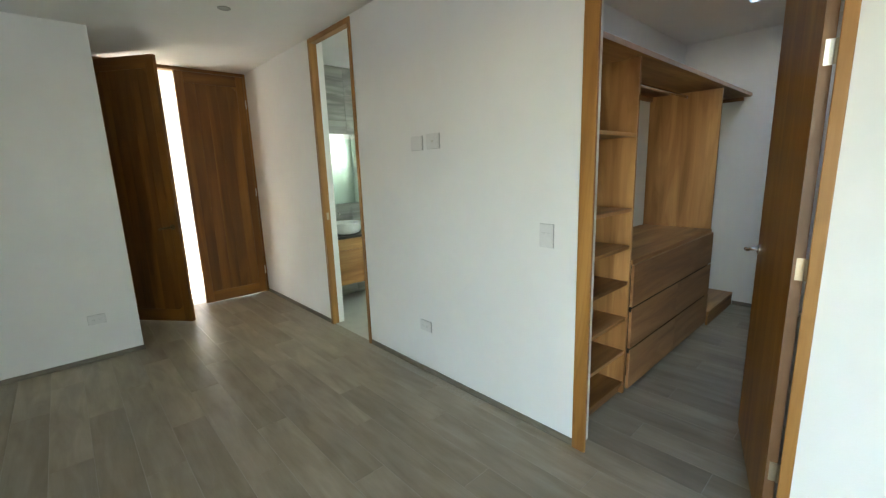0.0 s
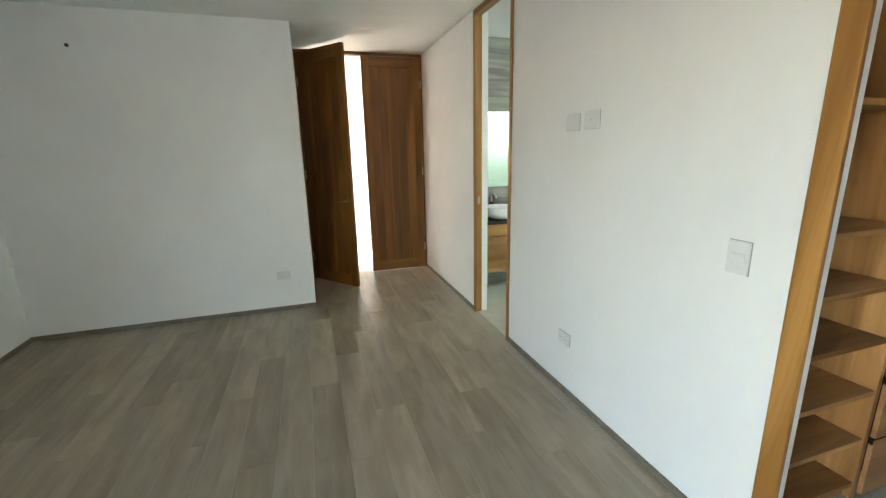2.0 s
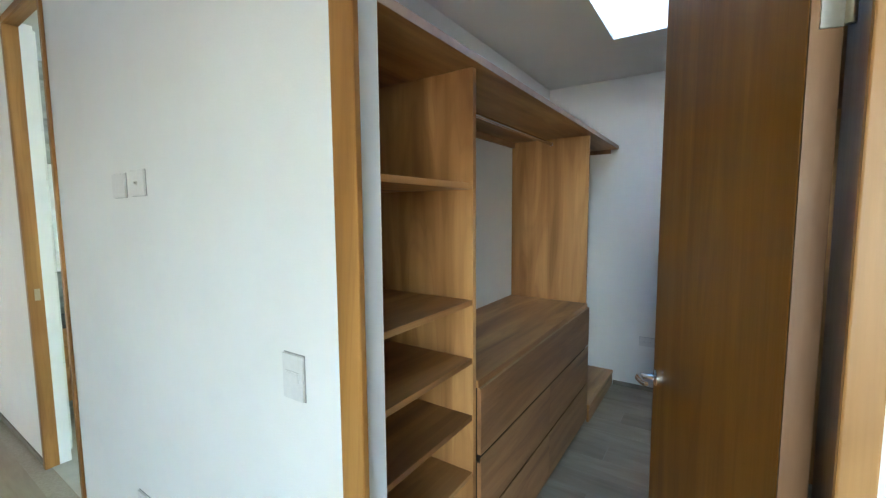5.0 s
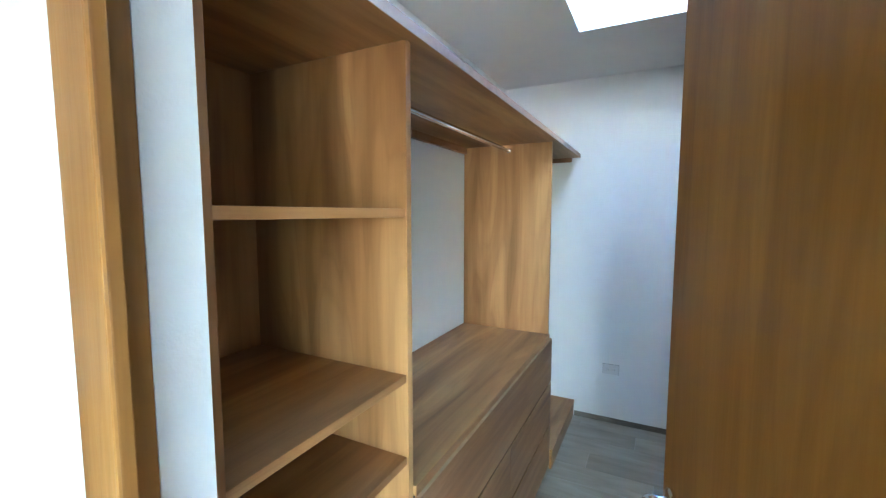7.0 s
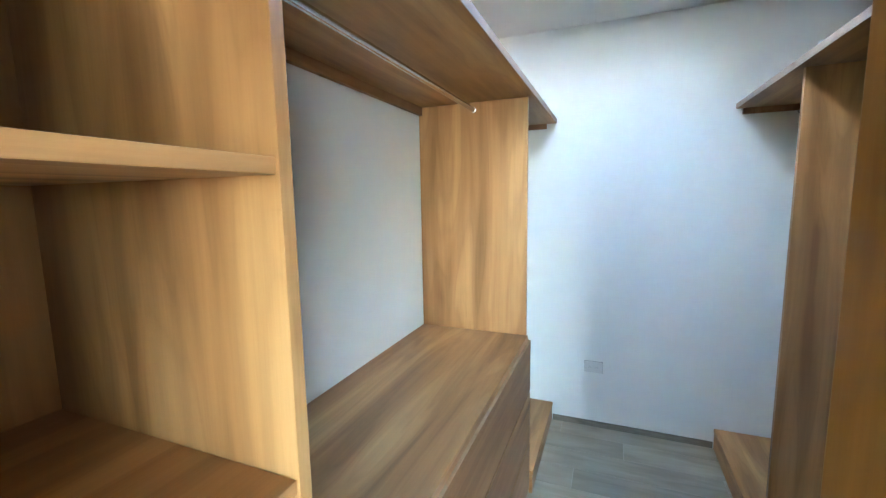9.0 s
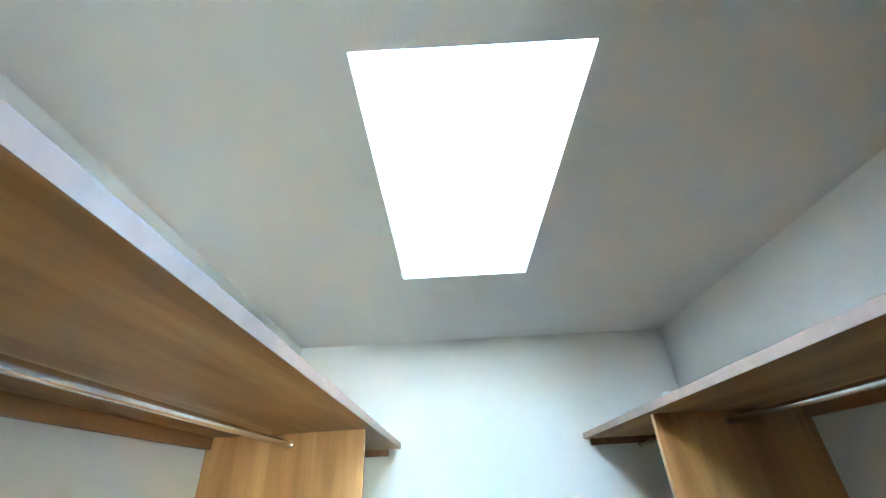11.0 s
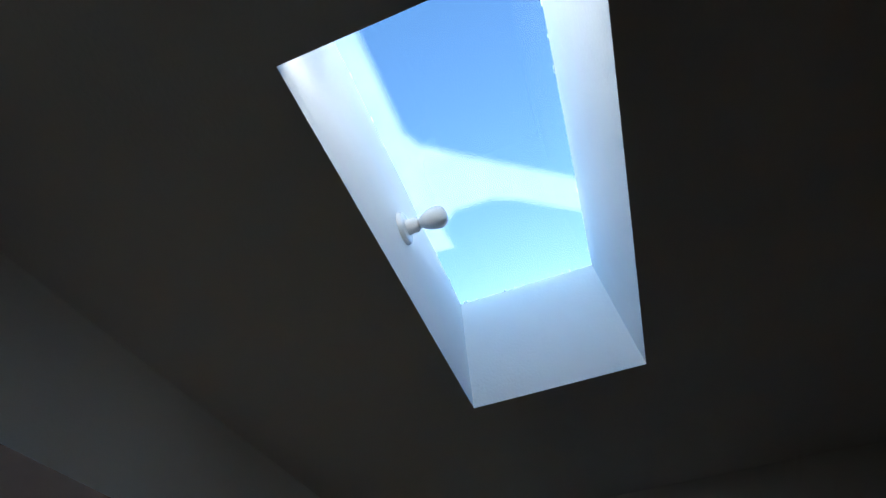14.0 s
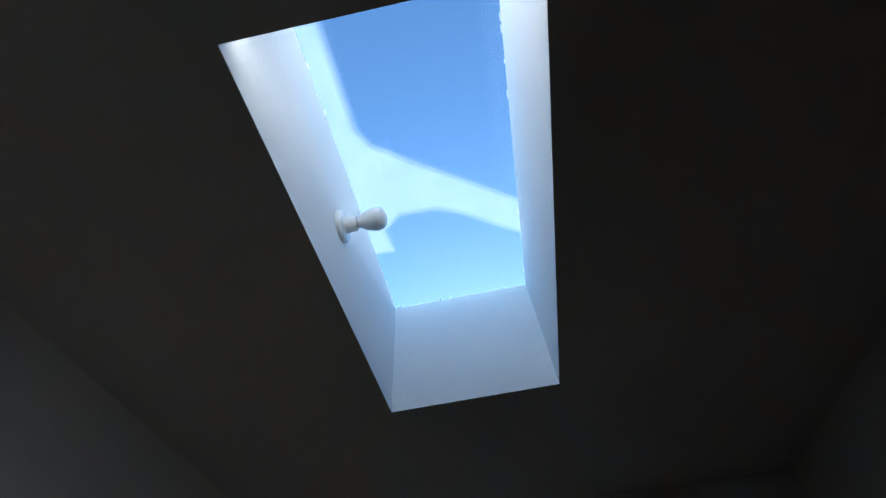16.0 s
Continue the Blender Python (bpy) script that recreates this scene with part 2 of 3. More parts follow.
HALL_WOOD = wood("brown_hall_wood", (0.15, 0.075, 0.032), (0.22, 0.115, 0.052), (0.29, 0.16, 0.08), "z", 0.5)
CLEAR = glass("clear_glass")
BRONZE = glass("bronze_tinted_glass", (0.75, 0.705, 0.665))
SOLAR = glass("solar_control_glass", (0.60, 0.66, 0.68))
FROST = glass("frosted_glass", (0.95, 1.0, 0.97), 0.85)
GREEN = glass("shower_glass", (0.86, 0.97, 0.92))
mm, mn, ml, mb = material("mirror_silver")
mb.inputs["Base Color"].default_value = (0.88, 0.92, 0.90, 1)
mb.inputs["Metallic"].default_value, mb.inputs["Roughness"].default_value = 1.0, 0.02
MIRROR = mm


# ---------------------------------------------------------------- mesh helpers
def block(x0, x1, y0, y1, z0, z1, soft=0.0, bm=None):
    """A box between two corners, its edges rounded by soft metres; joined to bm where one is given."""
    own = bmesh.new()
    made = bmesh.ops.create_cube(own, size=1.0)["verts"]
    for v in made:
        v.co = Vector((x0 + (v.co.x + 0.5) * (x1 - x0), y0 + (v.co.y + 0.5) * (y1 - y0), z0 + (v.co.z + 0.5) * (z1 - z0)))
    if soft:
        bmesh.ops.bevel(own, geom=own.edges[:], offset=soft, segments=2, affect="EDGES", profile=0.6)
    if bm is None:
        return own
    tmp = bpy.data.meshes.new("tmp")
    own.to_mesh(tmp)
    bm.from_mesh(tmp)
    bpy.data.meshes.remove(tmp)
    own.free()
    return bm


def blocks(*boxes, soft=0.0):
    bm = bmesh.new()
    for b in boxes:
        block(*b, soft=soft, bm=bm)
    return bm


def tube(points, radius, sides=14, bm=None, cap=True):
    """A round bar along a line of points."""
    bm = bm or bmesh.new()
    pts = [Vector(p) for p in points]
    radii = radius if isinstance(radius, (list, tuple)) else [radius] * len(pts)
    rings = []
    for i, p in enumerate(pts):
        d = (pts[min(i + 1, len(pts) - 1)] - pts[max(i - 1, 0)]).normalized()
        side = d.cross(Vector((0, 0, 1)))
        if side.length < 1e-3:
            side = Vector((1, 0, 0))
        side.normalize()
        up = side.cross(d)
        rings.append([bm.verts.new(p + radii[i] * (math.cos(a) * side + math.sin(a) * up))
                      for a in (2 * math.pi * k / sides for k in range(sides))])
    for r, s in zip(rings, rings[1:]):
        for k in range(sides):
            bm.faces.new((r[k], r[(k + 1) % sides], s[(k + 1) % sides], s[k]))
    if cap:
        bm.faces.new(rings[0][::-1])
        bm.faces.new(rings[-1])
    bmesh.ops.recalc_face_normals(bm, faces=bm.faces)
    return bm


def turned(profile, sides=24, bm=None):
    """A body of revolution about z from (radius, height) pairs."""
    bm = bm or bmesh.new()
    rings = [[bm.verts.new((r * math.cos(2 * math.pi * k / sides), r * math.sin(2 * math.pi * k / sides), z))
              for k in range(sides)] for r, z in profile]
    for r, s in zip(rings, rings[1:]):
        for k in range(sides):
            bm.faces.new((r[k], r[(k + 1) % sides], s[(k + 1) % sides], s[k]))
    bm.faces.new(rings[0][::-1])
    bm.faces.new(rings[-1])
    bmesh.ops.recalc_face_normals(bm, faces=bm.faces)
    return bm


def mesh_object(name, bm, mat, smooth=False):
    me = bpy.data.meshes.new(name)
    bm.to_mesh(me)
    bm.free()
    me.materials.append(mat)
    if smooth:
        me.polygons.foreach_set("use_smooth", [True] * len(me.polygons))
        me.set_sharp_from_angle(angle=radians(40))
    return new(name, me)


def part(name, bm, mat, parent, label="", smooth=False, m=None):
    ob = mesh_object(name, bm, mat, smooth)
    ob.parent = parent
    if m is not None:
        ob.matrix_basis = m
    return tagged(ob, label) if label else ob


def structure(name, bm, mat, label, category):
    return tagged(mesh_object(name, bm, mat), label, category, kind="structure")


def root(name, label, category, group="", kind="", m=None):
    ob = tagged(new(name), label, category, group, kind)
    if m is not None:
        ob.matrix_basis = m
    return ob


# ---------------------------------------------------------------- plan, in metres
H = 2.70                      # ceilings
TOP = 3.165                   # top of the roof slab and of the skylight's shaft
T = 0.115                     # partition walls
XW = -3.867                    # bedroom's window wall
YN, YS = 3.524, -4.60         # bedroom's far wall and the wall behind the walk
XC = -1.495                   # entrance niche
YD = 4.546                     # entrance doors
CX, CY0, CY1 = 3.215, -1.483, 0.750   # closet
D0, D1 = -0.738, 0.047        # closet door's clear opening
B0, B1 = 2.126, 2.784         # bathroom door's clear opening
BX, BY0, BY1 = 2.40, 0.88, 3.60       # bathroom
SX0, SX1, SY0, SY1 = 1.249, 2.333, -0.520, 0.015   # skylight

FD, BD, RA, RB = 0.0465, 0.056, 0.003, 0.045   # depth of the closet's and the bathroom's door frames, and the closet frame's rebates

# ---------------------------------------------------------------- walls
structure("wall_closet_side", blocks(
    (0, T, YS, D0 - 0.036, 0, H), (0, T, D1 + 0.068, B0 - 0.03, 0, H), (0, T, B1 + 0.03, YD + 0.12, 0, H),
    (0, T, D0 - 0.036, D1 + 0.068, 2.675, H), (0, T, B0 - 0.03, B1 + 0.03, 2.675, H),
    (FD + 0.001, T, D1 + RB + 0.0015, D1 + 0.068, 0, 2.675),
    (BD + 0.001, T, B0 - 0.03, B0 - 0.004, 0, 2.675), (BD + 0.001, T, B1 + 0.004, B1 + 0.03, 0, 2.675)),
    WALL, "white painted plaster wall with two tall doorways", "wall")
structure("wall_north", blocks((XW, XC, YN, YN + T, 0, H)), WALL, "white painted plaster wall beside the entrance niche", "wall")
structure("wall_niche", blocks((XC - T, XC, YN + T, YD + 0.12, 0, H)), WALL, "white painted side wall of the entrance niche", "wall")
structure("wall_south", blocks((XW, 0, YS - T, YS, 0, H)), WALL, "white painted plaster bedroom wall", "wall")
structure("wall_window", blocks(
    (XW - T, XW, YS - T, -4.0, 0, H), (XW - T, XW, -0.9, YN + T, 0, H),
    (XW - T, XW, -4.0, -0.9, 0, 0.1), (XW - T, XW, -4.0, -0.9, 2.4, H)), WALL, "white painted wall with a wide window", "wall")
structure("wall_closet_east", blocks((CX, CX + T, CY0 - T, CY1 + T, 0, H)), WALL, "white painted end wall of the closet", "wall")
structure("wall_closet_north", blocks((T, CX, CY1, CY1 + T, 0, H)), WALL, "white painted wall behind the closet shelving", "wall")
structure("wall_closet_south", blocks((T, CX, CY0 - T, CY0, 0, H)), WALL, "white painted wall behind the closet hanging space", "wall")
structure("wall_bathroom_north", blocks((T, BX + T, BY1, BY1 + T, 0, H)), WALL, "bathroom wall behind the vanity", "wall")
structure("wall_bathroom_east", blocks(
    (BX, BX + T, BY0, 1.2, 0, H), (BX, BX + T, 1.8, BY1, 0, H), (BX, BX + T, 1.2, 1.8, 0, 1.6), (BX, BX + T, 1.2, 1.8, 2.2, H)),
    TILE_W, "white tiled bathroom wall with a window", "wall")
structure("wall_bathroom_south", blocks((T, BX, BY0 - 0.002, BY0 + 0.02, 0, H)), TILE_W, "white tiled bathroom wall", "wall")
structure("pilaster_bathroom", blocks((T, 0.165, 2.965, BY1, 0, H)), TILE_W, "narrow white tiled wall return in the bathroom", "wall")
# hall beyond the entrance doors
structure("wall_hall_far", blocks((-3.0, 1.6, 6.80, 6.92, 0, H)), WALL, "white painted far wall of the bright hall", "wall")
structure("wall_hall_side", blocks((-3.12, -3.0, YD + 0.12, 6.92, 0, H)), WALL, "white painted side wall of the hall", "wall")
structure("wall_hall_window", blocks((1.6, 1.72, YD + 0.12, 4.9, 0, H), (1.6, 1.72, 6.6, 6.92, 0, H),
    (1.6, 1.72, 4.9, 6.6, 0, 0.3), (1.6, 1.72, 4.9, 6.6, 2.5, H)), WALL, "white painted hall wall with a window", "wall")
structure("wall_hall_near", blocks((-3.0, XC - T, YD, YD + 0.12, 0, H), (T, 1.6, YD, YD + 0.12, 0, H),
    (XC - 0.002, 0.002, YD + 0.005, YD + 0.12, 2.68, H)), WALL, "white painted wall round the entrance doors", "wall")

# ceilings and roof slab
structure("ceiling_bedroom", blocks((XW - T, T, YS - T, YD + 0.12, H, TOP)), CEIL, "white painted flat ceiling", "ceiling")


def holed_slab(x0, x1, y0, y1, hx0, hx1, hy0, hy1, z0, z1):
    """A slab with one rectangular shaft through it, as a single skin."""
    bm = bmesh.new()
    rings = [[bm.verts.new((x, y, z)) for x, y in ((a, c), (b, c), (b, d), (a, d))]
             for a, b, c, d in ((x0, x1, y0, y1), (hx0, hx1, hy0, hy1)) for z in (z0, z1)]
    for p, q in ((0, 1), (2, 3), (0, 2), (1, 3)):
        for k in range(4):
            m = (k + 1) % 4
            bm.faces.new((rings[p][k], rings[p][m], rings[q][m], rings[q][k]))
    bmesh.ops.recalc_face_normals(bm, faces=bm.faces)
    return bm


structure("ceiling_closet", holed_slab(T, CX + T, CY0 - T, CY1 + T, SX0, SX1, SY0, SY1, H, TOP),
          CEIL, "white painted closet ceiling with a skylight shaft", "ceiling")
structure("ceiling_bathroom", blocks((T, BX + T, CY1 + T, BY1 + T, H, TOP)), CEIL, "white painted bathroom ceiling", "ceiling")
structure("ceiling_hall", blocks((-3.12, 1.72, YD + 0.12, 6.92, H, TOP)), CEIL, "white painted hall ceiling", "ceiling")

# floors
floor = structure("floor", blocks((XW, CX, YS, YD + 0.12, -0.10, -0.0016)), GROUT, "wood-look porcelain plank floor with fine joints", "floor")
structure("floor_bathroom", blocks((0.02, BX, BY0, BY1, -0.006, 0.002)), TILE_F, "cream bathroom floor tile", "floor")
structure("floor_hall", blocks((-3.0, 1.6, YD + 0.12, 6.8, -0.10, 0.0)), HALL_F, "pale bright hall floor", "floor")
structure("ground", blocks((-400, 400, -400, 400, -3.2, -3.0)), GROUND, "pale ground outside the house", "ground")

# baseboards
bh, bt = 0.042, 0.008
for nm, boxes in (
    ("baseboard_closet_side", [(-bt, 0, YS, D0 - 0.039, 0, bh), (-bt, 0, D1 + 0.074, B0 - 0.036, 0, bh), (-bt, 0, B1 + 0.038, YD - 0.002, 0, bh)]),
    ("baseboard_north", [(XW, XC, YN - bt, YN, 0, bh)]),
    ("baseboard_niche", [(XC, XC + bt, YN - bt, YD - 0.06, 0, bh)]),
    ("baseboard_window", [(XW, XW + bt, YS, YN - bt, 0, bh)]),
    ("baseboard_closet", [(CX - bt, CX, -0.8775, 0.1215, 0, bh), (T, T + bt, CY0, D0 - 0.075, 0, bh)])):
    structure(nm, blocks(*boxes, soft=0.002), BASE, "grey-brown tile baseboard along the white wall", "baseboard")


# ---------------------------------------------------------------- door frames and doors
def door_frame(name, y0, y1, w0, w1, deep, step0, step1, label):
    """A full-height wooden frame lining a doorway in the closet-side wall: casing, jambs, rebates and head."""
    r = root(name, label, "door frame", kind="structure")
    part("casing", block(-0.014, -0.0005, y0 - w0, y0 - 0.001, 0, 2.686, 0.003), FRAME_Z, r)
    part("casing", block(-0.014, -0.0005, y1 + 0.001, y1 + w1, 0, 2.686, 0.003), FRAME_Z, r)
    part("head_casing", block(-0.0135, -0.0005, y0 - 0.001, y1 + 0.001, 2.645, 2.686, 0.003), FRAME_Y, r)
    near = 0.004 if step1 else deep
    part("jamb", block(-0.011, near, y0 - (0.035 if step0 else 0.029), y0, 0, 2.674, 0.002), FRAME_Z, r)
    part("jamb", block(-0.011, near, y1, y1 + 0.029 + step1 * 0.8, 0, 2.674, 0.002), FRAME_Z, r)
    part("head_jamb", block(-0.011, deep, y0, y1, 2.648, 2.674, 0.002), FRAME_Y, r)
    if step1:
        part("rebate", block(near + 0.0005, T, y0 - 0.035, y0 - step0, 0, 2.674, 0.002), FRAME_Z, r)
        part("rebate", block(near + 0.0005, deep, y1 + step1, y1 + step1 + 0.02, 0, 2.674, 0.002), FRAME_Z, r)
    return r


cf = door_frame("door_frame_closet", D0, D1, 0.038, 0.073, FD, RA, RB, "golden oak frame round the tall closet doorway")
part("strike_plate", blocks((0.012, 0.036, D1 + RB - 0.002, D1 + RB + 0.001, 1.00, 1.07)), STEEL, cf, "dark steel strike plate")
bf = door_frame("door_frame_bathroom", B0, B1, 0.034, 0.036, BD, 0.0, 0.0, "golden oak frame round the tall bathroom doorway")
part("strike_plate", blocks((0.015, 0.040, B1 - 0.002, B1 + 0.001, 1.06, 1.13)), BRASS, bf, "pale brass strike plate")


def lever_handle(parent, m, mirror=1, metal=CHROME, look_of="polished chrome lever handle"):
    """A round rose with a short neck and a bent lever; -y is out of the door."""
    h = part("handle", turned([(0.0, 0), (0.026, 0), (0.026, 0.006), (0.022, 0.010), (0.012, 0.012)], 28), metal, parent, look_of, True, m)
    part("lever", tube([(0, 0, 0.008), (0, 0, 0.045), (0.006 * mirror, 0, 0.054), (0.022 * mirror, -0.003, 0.058),
                        (0.060 * mirror, -0.006, 0.056), (0.105 * mirror, -0.016, 0.054), (0.118 * mirror, -0.022, 0.052)],
                       [0.010, 0.010, 0.0105, 0.0105, 0.009, 0.008, 0.006], 14), metal, h, "", True)
    return h


# closet door, standing open into the closet
LEAF = 0.830
ca = root("door_closet", "brown wood-veneer door standing open into the closet", "door", m=pose(0.034, -0.692, 0, 0, 0, 16.7))
part("leaf", block(0.004, LEAF, -0.035, 0.0, 0.008, 2.640, 0.002), DOOR_Z, ca)
part("edge_band", block(-0.0005, 0.0035, -0.0345, -0.0005, 0.008, 2.640), EDGE_SHADED, ca, "edge band of the door leaf, shade put into its colour")
lever_handle(ca, pose(LEAF - 0.062, 0.0005, 1.045, -90, 0, 0), -1)
for z in (0.30, 1.115, 1.835):
    hg = part("hinge", blocks((-0.003, 0.0, -0.034, -0.010, z - 0.040, z + 0.040)), STEEL if z > 1.5 else BRASS, ca, "pale brass hinge")
    part("knuckle", tube([(-0.006, -0.0385, z - 0.039), (-0.006, -0.0385, z + 0.039)], 0.006, 12), BRASS, hg, "", True)


# entrance double doors
def entrance_leaf(name, label, m, hinge_at_left, wide):
    r = root(name, label, "door", "entrance double doors", m=m)
    w, s, z0, z1 = wide, 0.085, 0.010, 2.660
    part("stile", block(0.0, s, -0.022, 0.022, z0, z1, 0.004), WALNUT_Z, r)
    part("stile", block(w - s, w, -0.022, 0.022, z0, z1, 0.004), WALNUT_Z, r)
    part("rail", block(s, w - s, -0.021, 0.021, z0, z0 + 0.13, 0.004), WALNUT_X, r)
    part("rail", block(s, w - s, -0.021, 0.021, z1 - 0.12, z1, 0.004), WALNUT_X, r)
    n = 5
    step = (w - 2 * s) / n
    for i in range(n):
        part("plank", block(s + i * step + 0.0002, s + (i + 1) * step - 0.0002, -0.013, 0.013, z0 + 0.125, z1 - 0.115, 0.0012), WALNUT_Z, r)
    # moulding with clipped corners round the planks
    for cx, sx in ((s, 1), (w - s, -1)):
        for cz, sz in ((z0 + 0.13, 1), (z1 - 0.12, -1)):
            bm = bmesh.new()
            tri = [(cx, cz), (cx + sx * 0.05, cz), (cx, cz + sz * 0.05)]
            f = [bm.verts.new((x, -0.0185, z)) for x, z in tri]
            g = [bm.verts.new((x, 0.0185, z)) for x, z in tri]
            bm.faces.new(f)
            bm.faces.new(g[::-1])
            for k in range(3):
                bm.faces.new((f[k], g[k], g[(k + 1) % 3], f[(k + 1) % 3]))
            bmesh.ops.recalc_face_normals(bm, faces=bm.faces)
            part("corner_block", bm, WALNUT_X, r)
    hx = -0.004 if hinge_at_left else w + 0.004
    for z in (0.3, 1.3, 2.35):
        part("hinge", tube([(hx, -0.022, z - 0.05), (hx, -0.022, z + 0.05)], 0.006, 10), STEEL, r, "", True)
    return r


entrance_leaf("entrance_door", "closed dark wooden entrance leaf of vertical planks", pose(-0.742, YD + 0.022, 0), False, 0.714)
ol = entrance_leaf("entrance_door", "dark wooden entrance leaf standing ajar into the room", pose(-1.455, YD + 0.016, 0, 0, 0, -51.8), True, 0.738)
lever_handle(ol, pose(0.738 - 0.06, -0.0225, 1.02, 90, 0, 0), -1, DARK_BRONZE, "dark bronze lever handle")
ef = root("door_frame_entrance", "dark wooden frame round the entrance doors", "door frame", kind="structure")
part("jamb", block(XC + 0.001, XC + 0.036, YD + 0.001, YD + 0.11, 0, 2.70, 0.003), WALNUT_Z, ef)
part("jamb", block(-0.024, -0.001, YD + 0.001, YD + 0.11, 0, 2.70, 0.003), WALNUT_Z, ef)
part("head", block(XC + 0.036, -0.024, YD + 0.001, YD + 0.11, 2.664, 2.70, 0.003), WALNUT_X, ef)

# wooden door at the far end of the hall
hd = root("door_hall", "sunlit wooden door closed in the far wall of the hall", "door", kind="structure")
part("leaf", block(-1.60, -0.82, 6.775, 6.799, 0.0, 2.20, 0.004), HALL_WOOD, hd)
part("casing", block(-0.82, -0.75, 6.765, 6.799, 0.0, 2.27, 0.004), HALL_WOOD, hd)
part("head_casing", block(-1.67, -0.82, 6.765, 6.799, 2.20, 2.27, 0.004), HALL_WOOD, hd)


# ---------------------------------------------------------------- windows
def window(name, label, x, y0, y1, z0, z1, pane_mat, sashes):
    r = root(name, label, "window", kind="structure")
    fr = part("window_frame", blocks((x, x + 0.06, y0, y1, z0, z0 + 0.05), (x, x + 0.06, y0, y1, z1 - 0.05, z1),
                                     (x, x + 0.06, y0, y0 + 0.05, z0 + 0.05, z1 - 0.05), (x, x + 0.06, y1 - 0.05, y1, z0 + 0.05, z1 - 0.05)), ALU, r)
    w = (y1 - y0 - 0.1) / sashes
    for i in range(sashes):
        a = y0 + 0.05 + i * w
        if i:
            part("mullion", block(x + 0.005, x + 0.055, a - 0.02, a + 0.02, z0 + 0.05, z1 - 0.05), ALU, r)
        p = part("pane", block(x + 0.027, x + 0.033, a + 0.02 * (i > 0), a + w - 0.02 * (i < sashes - 1), z0 + 0.05, z1 - 0.05), pane_mat, r)
    return r


window("window_1", "wide sliding window with dark aluminium frame", XW - 0.08, -4.0, -0.9, 0.1, 2.4, BRONZE, 3)
window("window_2", "hall window with dark aluminium frame", 1.63, 4.9, 6.6, 0.3, 2.5, CLEAR, 2)
window("window_3", "frosted bathroom window", BX + 0.03, 1.2, 1.8, 1.6, 2.2, FROST, 1)

# ---------------------------------------------------------------- skylight
sk = root("skylight", "clear glass skylight over the white plastered shaft", "skylight", kind="structure")
pn = part("pane", block(SX0 - 0.03, SX1 + 0.03, SY0 - 0.03, SY1 + 0.03, TOP + 0.004, TOP + 0.010), SOLAR, sk)
pn.visible_shadow = False
bm = bmesh.new()
rng = random.Random(5)
for k in range(21):
    s = rng.uniform(0.002, 0.007)
    if k % 3 == 0:
        x, y = rng.uniform(SX0, SX1), SY1 - 0.001
    elif k % 3 == 1:
        x, y = SX1 - 0.001, rng.uniform(SY0, SY1)
    else:
        x, y = rng.uniform(SX0, SX1), SY0 + 0.001
    block(x - s * 1.6, x + s * 1.6, y - s * 0.3, y + s * 0.3, TOP - s * 0.4, TOP + 0.003, bm=bm)
tagged(part("sealant", bm, SHAFT, sk, "ragged white sealant round the pane"), kind="stuff")

# sunlit dust on the glass: a strip along one edge and a band across
mm, mn, ml, mb = material("sunlit_dust")
mn.remove(mb)
cover = mn.new("ShaderNodeAttribute")
cover.attribute_name = "cover"
thin = put(mn, "ShaderNodeTexNoise", Scale=9.0, Detail=3.0)
thick = put(mn, "ShaderNodeMapRange")
thick.inputs["To Min"].default_value, thick.inputs["To Max"].default_value = 0.62, 0.90
ml.new(thin.outputs["Fac"], thick.inputs["Value"])
fac = mn.new("ShaderNodeMath")
fac.operation = "MULTIPLY"
ml.new(cover.outputs["Fac"], fac.inputs[0])
ml.new(thick.outputs[0], fac.inputs[1])
clear, lit, grey = mn.new("ShaderNodeBsdfTransparent"), mn.new("ShaderNodeBsdfTranslucent"), mn.new("ShaderNodeMixShader")
lit.inputs["Color"].default_value = (0.97, 0.91, 0.85, 1)
ml.new(fac.outputs[0], grey.inputs[0])
ml.new(clear.outputs[0], grey.inputs[1])
ml.new(lit.outputs[0], grey.inputs[2])
ml.new(grey.outputs[0], mn["Material Output"].inputs["Surface"])
# the outline follows the sunlit part, so dust cover stands for sunlight
outline = [(1.22, 0.03), (1.95, 0.03), (2.05, 0.03), (2.055, -0.050), (1.960, -0.040), (1.905, -0.110), (1.910, -0.235),
           (1.946, -0.322), (2.085, -0.535), (1.950, -0.535), (1.790, -0.290), (1.650, -0.085), (1.590, -0.050), (1.325, -0.045), (1.22, -0.040)]
pts = [Vector((x, y, 0)) for x, y in outline]
bm = bmesh.new()
lay = bm.verts.layers.float.new("cover")
inner, outer = [], []
for k, p in enumerate(pts):
    d = (pts[(k + 1) % len(pts)] - pts[k - 1]).normalized()
    n = Vector((-d.y, d.x, 0))
    inner.append(bm.verts.new(p - n * 0.014))
    outer.append(bm.verts.new(p + n * 0.018))
for v in inner:
    v[lay] = 1.0
for k in range(len(pts)):
    q = (k + 1) % len(pts)
    bm.faces.new((inner[k], inner[q], outer[q], outer[k]))
bm.faces.new(inner)
bmesh.ops.triangulate(bm, faces=bm.faces)
dust = mesh_object("sunlit_film", bm, mm)
dust.location = (0, 0, TOP + 0.0112)
tagged(dust, "pale dust film on the skylight glass, cut to its sunlit part", "dust", kind="stuff")

